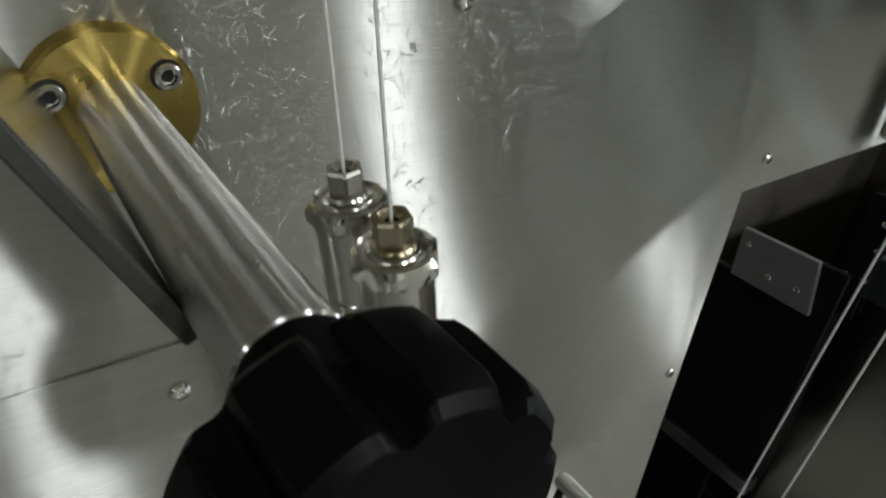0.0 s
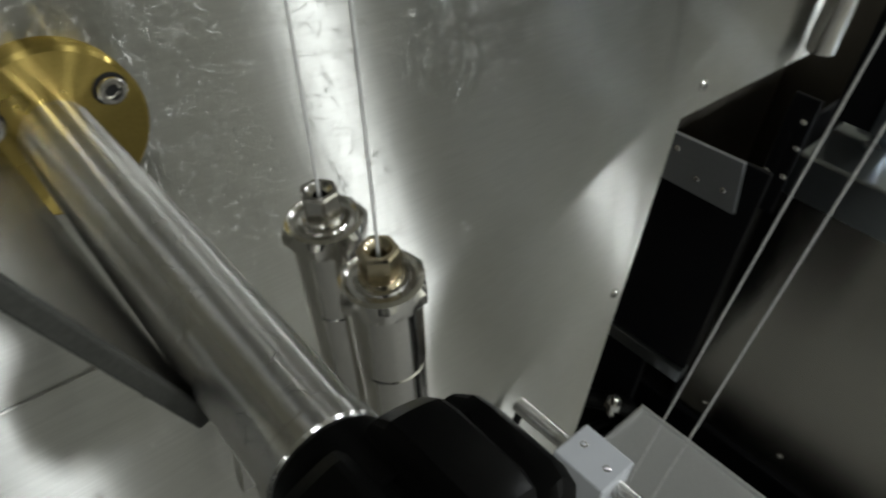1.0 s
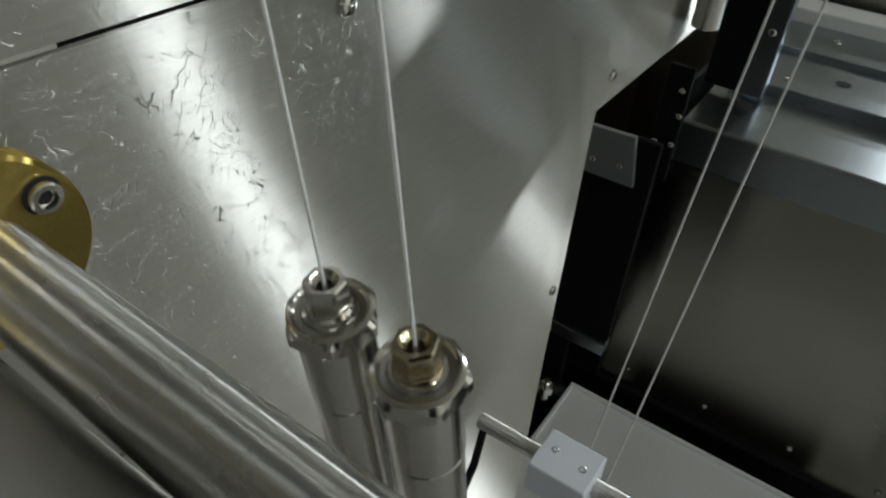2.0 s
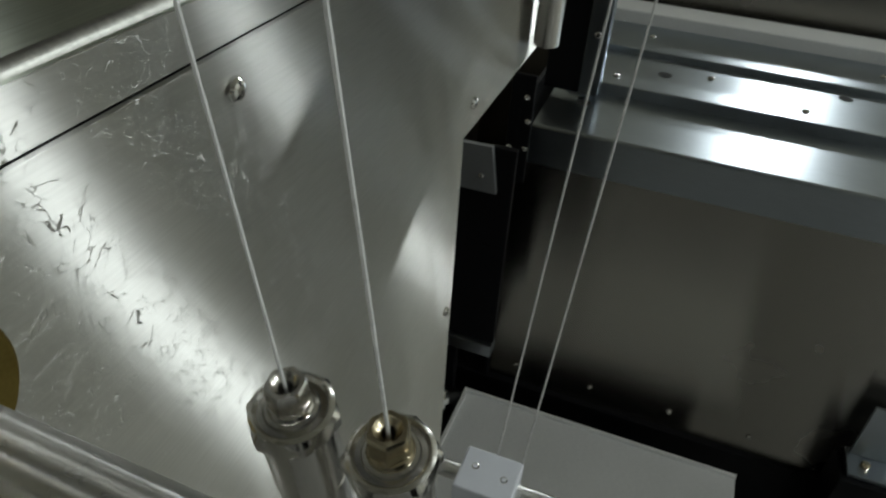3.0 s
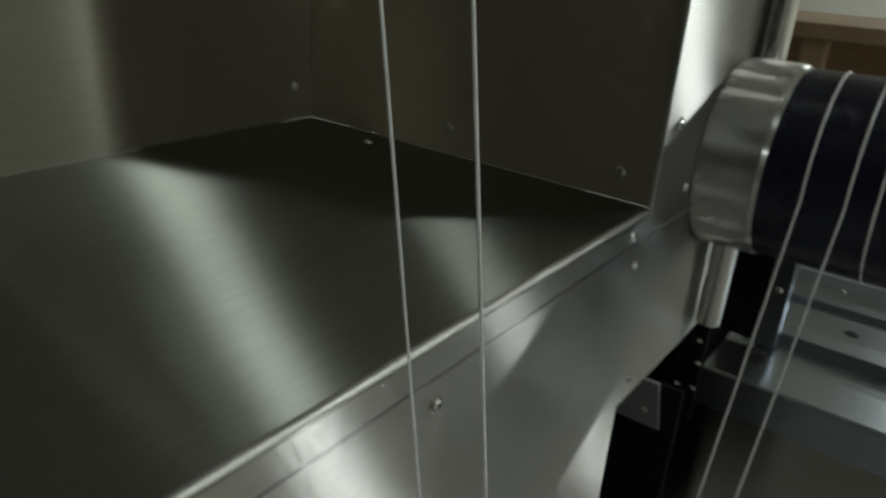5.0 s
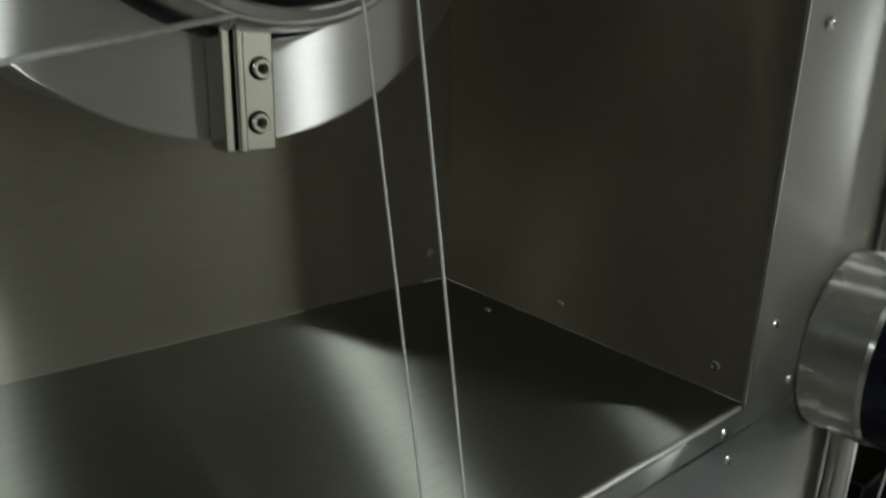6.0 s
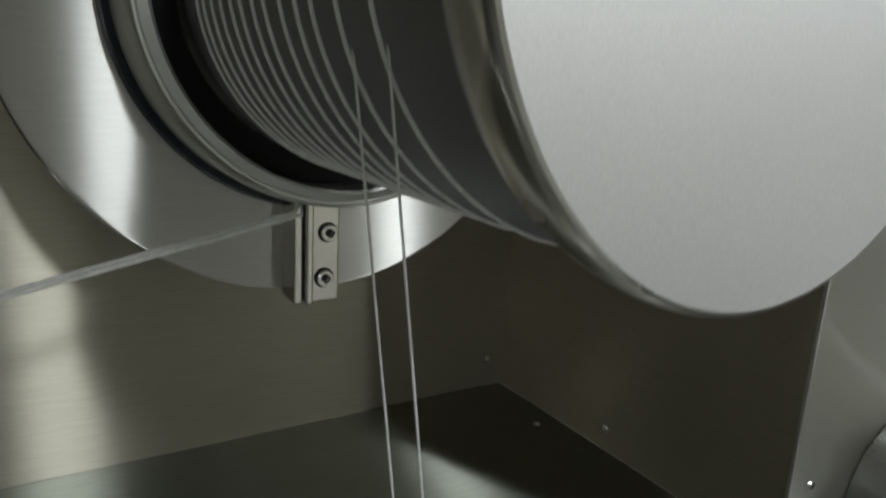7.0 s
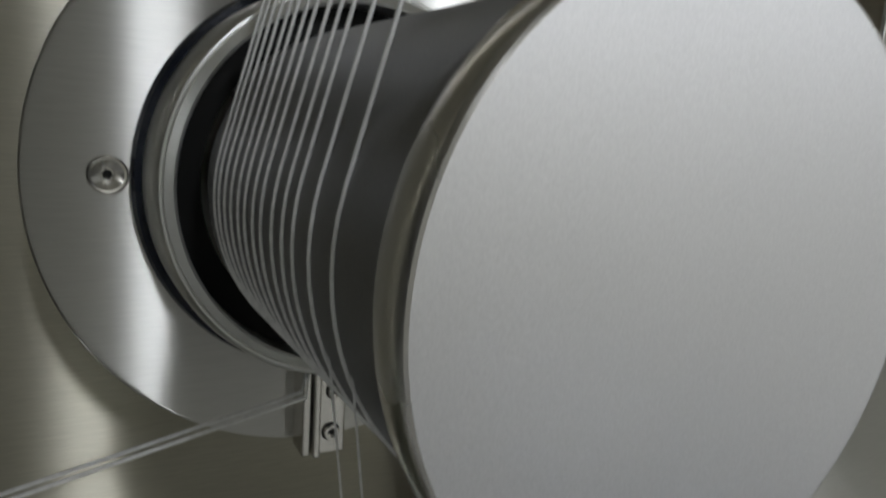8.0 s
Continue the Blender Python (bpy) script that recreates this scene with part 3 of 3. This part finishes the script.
for k, y in enumerate((-0.0677, -0.0945, -0.112, -0.137, -0.152, -0.172, -0.19, -0.215, -0.236, -0.26, -0.285, -0.315, -0.345)):
    pts = [(RX + (RR + 0.0004) * math.cos(radians(a)), y - 0.00003 * a, RZ + (RR + 0.0004) * math.sin(radians(a))) for a in range(0, 188 if k < 2 else 360, 8)]
    if k < 2:
        pts.append((pts[-1][0] - 0.001, y + 0.046, -0.595))
    tagged(part("yarn_turn", strand(pts, 0.0010), yarn_white), "white yarn turn hanging off the dark roller" if k < 2 else "white yarn turn wound on the dark roller", "yarn", "yarn turns on the dark roller")
tb = thing("steel_tube", (0.575, -0.012, 0.2), "short vertical steel tube below the roller collar", "tube")
part("body", lathe([(0, 0.148), (0.0095, 0.148), (0.0105, 0.149), (0.0105, 0.25), (0, 0.25)], (0.575, -0.012, 0), (0, 0, 1), 32), nickel, tb)

# ---- far machine unit ----
fu = thing("far_unit", (0.95, -0.2, -1.05), "low steel machine frame behind the panel", "machine unit")
part("deck", prism([(0.939, -0.166), (0.939, -0.108), (0.9405, -0.1055), (0.944, -0.104), (1.085, -0.100), (1.085, -0.106), (0.943, -0.111), (0.943, -0.166)], "y", -1.2, 0.066), galv, fu, "galvanised folded deck sheet")
part("deck_step", box(1.085, 1.23, -1.2, 0.05, -0.12, -0.082, 0.002), galv, fu)
part("deck_rail", box(1.23, 1.36, -1.2, 0.05, -0.12, -0.072, 0.002), galv, fu)
# pale strip puts the bright reflection at the back of the deck into colour
part("reflection_rail", box(1.36, 1.43, -1.2, 0.05, -0.12, -0.05, 0.003), tray_steel, fu, "pale strip for the bright reflection along the deck")
part("seal_strip", box(1.43, 1.46, -1.2, 0.05, -0.12, -0.055, 0.002), black, fu, "black rubber strip")
part("rear_sheet", box(1.46, 1.47, -1.2, 0.3, -0.9, 0.02, 0.001), steel_dark, fu)
part("front_sheet", prism([(0.944, -0.166), (0.9445, -0.36), (0.953, -0.482), (0.941, -0.60), (0.942, -0.622), (0.954, -0.632), (0.958, -0.632), (0.946, -0.60), (0.958, -0.482), (0.9495, -0.36), (0.949, -0.166)], "y", -1.2, 0.083), steel_dark, fu, "dull steel front sheet with two shallow folds")
part("end_plate", box(0.93, 1.46, 0.084, 0.09, -0.62, -0.08, 0.001), black, fu)
part("post", box(0.9305, 0.9385, 0.066, 0.1, -0.2, -0.03, 0.001), black, fu)
part("base", box(0.93, 1.46, -1.2, 0.3, -1.05, -0.62, 0.002), black, fu)
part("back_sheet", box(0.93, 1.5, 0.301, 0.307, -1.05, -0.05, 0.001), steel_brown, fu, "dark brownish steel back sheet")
for y in (0.035, -0.102, -0.241, -0.373):
    dome_screw("screw", (0.9424, y, -0.584), (-1, 0, 0.05), 0.005)
tr = thing("drip_tray", (0.7, -0.1, -0.6), "shallow pale steel tray with turned-up edges", "tray")
part("pan", box(0.55, 0.862, -0.36, 0.104, -0.604, -0.600, 0.001), tray_steel, tr)
part("edge", box(0.856, 0.862, -0.36, 0.104, -0.600, -0.592, 0.001), tray_steel, tr)
part("edge", box(0.55, 0.862, 0.098, 0.104, -0.600, -0.594, 0.001), tray_steel, tr)
part("stand", box(0.6, 0.8, -0.3, 0.05, -1.05, -0.604, 0.004), black, tr)
bp = thing("black_plate", (0.84, 0.13, -1.05), "black painted upright frame plate", "frame plate")
part("plate", prism([(0.060, -0.45), (0.27, -0.45), (0.27, -0.169), (0.0935, -0.169), (0.0935, -0.1), (0.060, -0.1)], "x", 0.84, 0.85, 0.001), black, bp)
part("foot", box(0.832, 0.856, 0.060, 0.3, -0.475, -0.452, 0.001), galv, bp)
part("leg", box(0.838, 0.853, 0.12, 0.2, -1.05, -0.475, 0.001), black, bp)
bj = thing("joint_plate", (0.84, 0.13, -0.12), "small grey steel joint plate with screws", "plate")
part("plate", prism([(0.092, -0.096), (0.193, -0.100), (0.190, -0.168), (0.0805, -0.167)], "x", 0.831, 0.839, 0.0006), joint_zinc, bj)

up = thing("upright_bracket", (1.06, 0.03, -0.093), "upright galvanised channel with a black side standing on the deck", "bracket")
part("channel", box(1.05, 1.075, -0.004, 0.026, -0.093, 0.14, 0.001), galv, up)
part("side_plate", box(1.052, 1.058, 0.0265, 0.08, -0.0925, 0.14, 0.0008), black, up)
dome_screw("screw", (1.05, 0.011, 0.0), (-1, 0, 0), 0.006)
cb = thing("corner_bracket", (0.9, -0.53, -0.53), "small galvanised angle bracket on a black block", "bracket")
part("base_plate", box(0.87, 0.925, -0.57, -0.5, -0.53, -0.522, 0.001), galv, cb)
part("upright", box(0.912, 0.918, -0.57, -0.505, -0.522, -0.42, 0.001), galv, cb)
part("bolt", lathe([(0.007, 0), (0.007, 0.006), (0.004, 0.009), (0, 0.009)], (0.893, -0.525, -0.522), (0, 0, 1), 12), brass_tip, cb, "yellow passivated bolt")
part("block", box(0.86, 0.93, -0.62, -0.49, -1.05, -0.53, 0.003), black, cb)
for y, z in ((0.076, -0.062), (0.071, -0.098), (0.094, -0.143), (0.071, -0.141)):
    dome_screw("screw", (0.93, y, z), (-1, 0, 0), 0.0045)
for y, z in ((0.18, -0.118), (0.142, -0.145), (0.104, -0.142)):
    dome_screw("screw", (0.831, y, z), (-1, 0, 0), 0.0045)

rt = thing("steel_upright", (0.612, 0, 0.4), "pale steel upright tube beside the panel edge", "tube")
part("body", lathe([(0, 0.372), (0.0115, 0.372), (0.0125, 0.374), (0.0125, 1.4), (0, 1.4)], (0.606, -0.004, 0), (0, 0, 1), 32), nickel, rt)

hs = thing("hose", (0.76, 0.15, -0.58), "glossy black hose lying beside the tray", "hose")
part("tube", strand([(0.70, 0.30, -0.62), (0.74, 0.2, -0.56), (0.79, 0.13, -0.555), (0.84, 0.12, -0.6), (0.86, 0.14, -0.7), (0.86, 0.15, -0.9)], 0.016, None, 16), rubber, hs)
part("tube", strand([(0.66, 0.25, -0.66), (0.72, 0.15, -0.62), (0.8, 0.125, -0.62), (0.88, 0.13, -0.66), (0.9, 0.15, -0.9)], 0.012, None, 16), rubber, hs)
bb = thing("bolt", (0.78, 0.115, -0.53), "bright steel hex bolt by the black hose", "bolt")
part("head", hexa(0.775, 0.118, 0.024, -0.545, -0.53, 0.3, 0.0015), screw_steel, bb)
part("stud", lathe([(0.007, -0.56), (0.007, -0.522), (0.005, -0.52), (0, -0.52)], (0.775, 0.118, 0), (0, 0, 1), 16), screw_steel, bb)
bx = thing("wooden_crate", (2.3, 0.25, -1.05), "pale brown wooden crate with an open slot, on the floor", "crate")
part("top", box(2.1, 2.6, -0.1, 0.5, 0.27, 0.31, 0.004), wood, bx)
part("post", box(2.12, 2.18, 0.22, 0.28, -1.05, 0.27, 0.004), wood, bx)
part("post", box(2.12, 2.18, -0.1, -0.04, -1.05, 0.27, 0.004), wood, bx)
part("back", box(2.5, 2.54, -0.1, 0.5, -1.05, 0.27, 0.004), wood, bx)

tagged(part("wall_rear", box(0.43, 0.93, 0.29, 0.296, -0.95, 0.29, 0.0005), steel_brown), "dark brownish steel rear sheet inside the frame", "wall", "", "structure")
for x, y in ((1.12, -0.02), (1.12, -0.3), (1.18, -0.16), (1.3, -0.05), (1.3, -0.42)):
    dome_screw("screw", (x, y, -0.082 if x < 1.23 else -0.072), (0, 0, 1), 0.006)
# flat black discs on the deck carry the shade of drilled holes
for x, y in ((1.02, 0.01), (1.16, -0.09), (1.2, -0.36)):
    ht = part("hole_shade", lathe([(0.011, 0.0003), (0.0, 0.0003)], (x, y, -0.0925 if x < 1.08 else -0.0815), (0, 0, 1), 20), hollow_shade, fu, "flat black disc for the shade in a drilled hole")
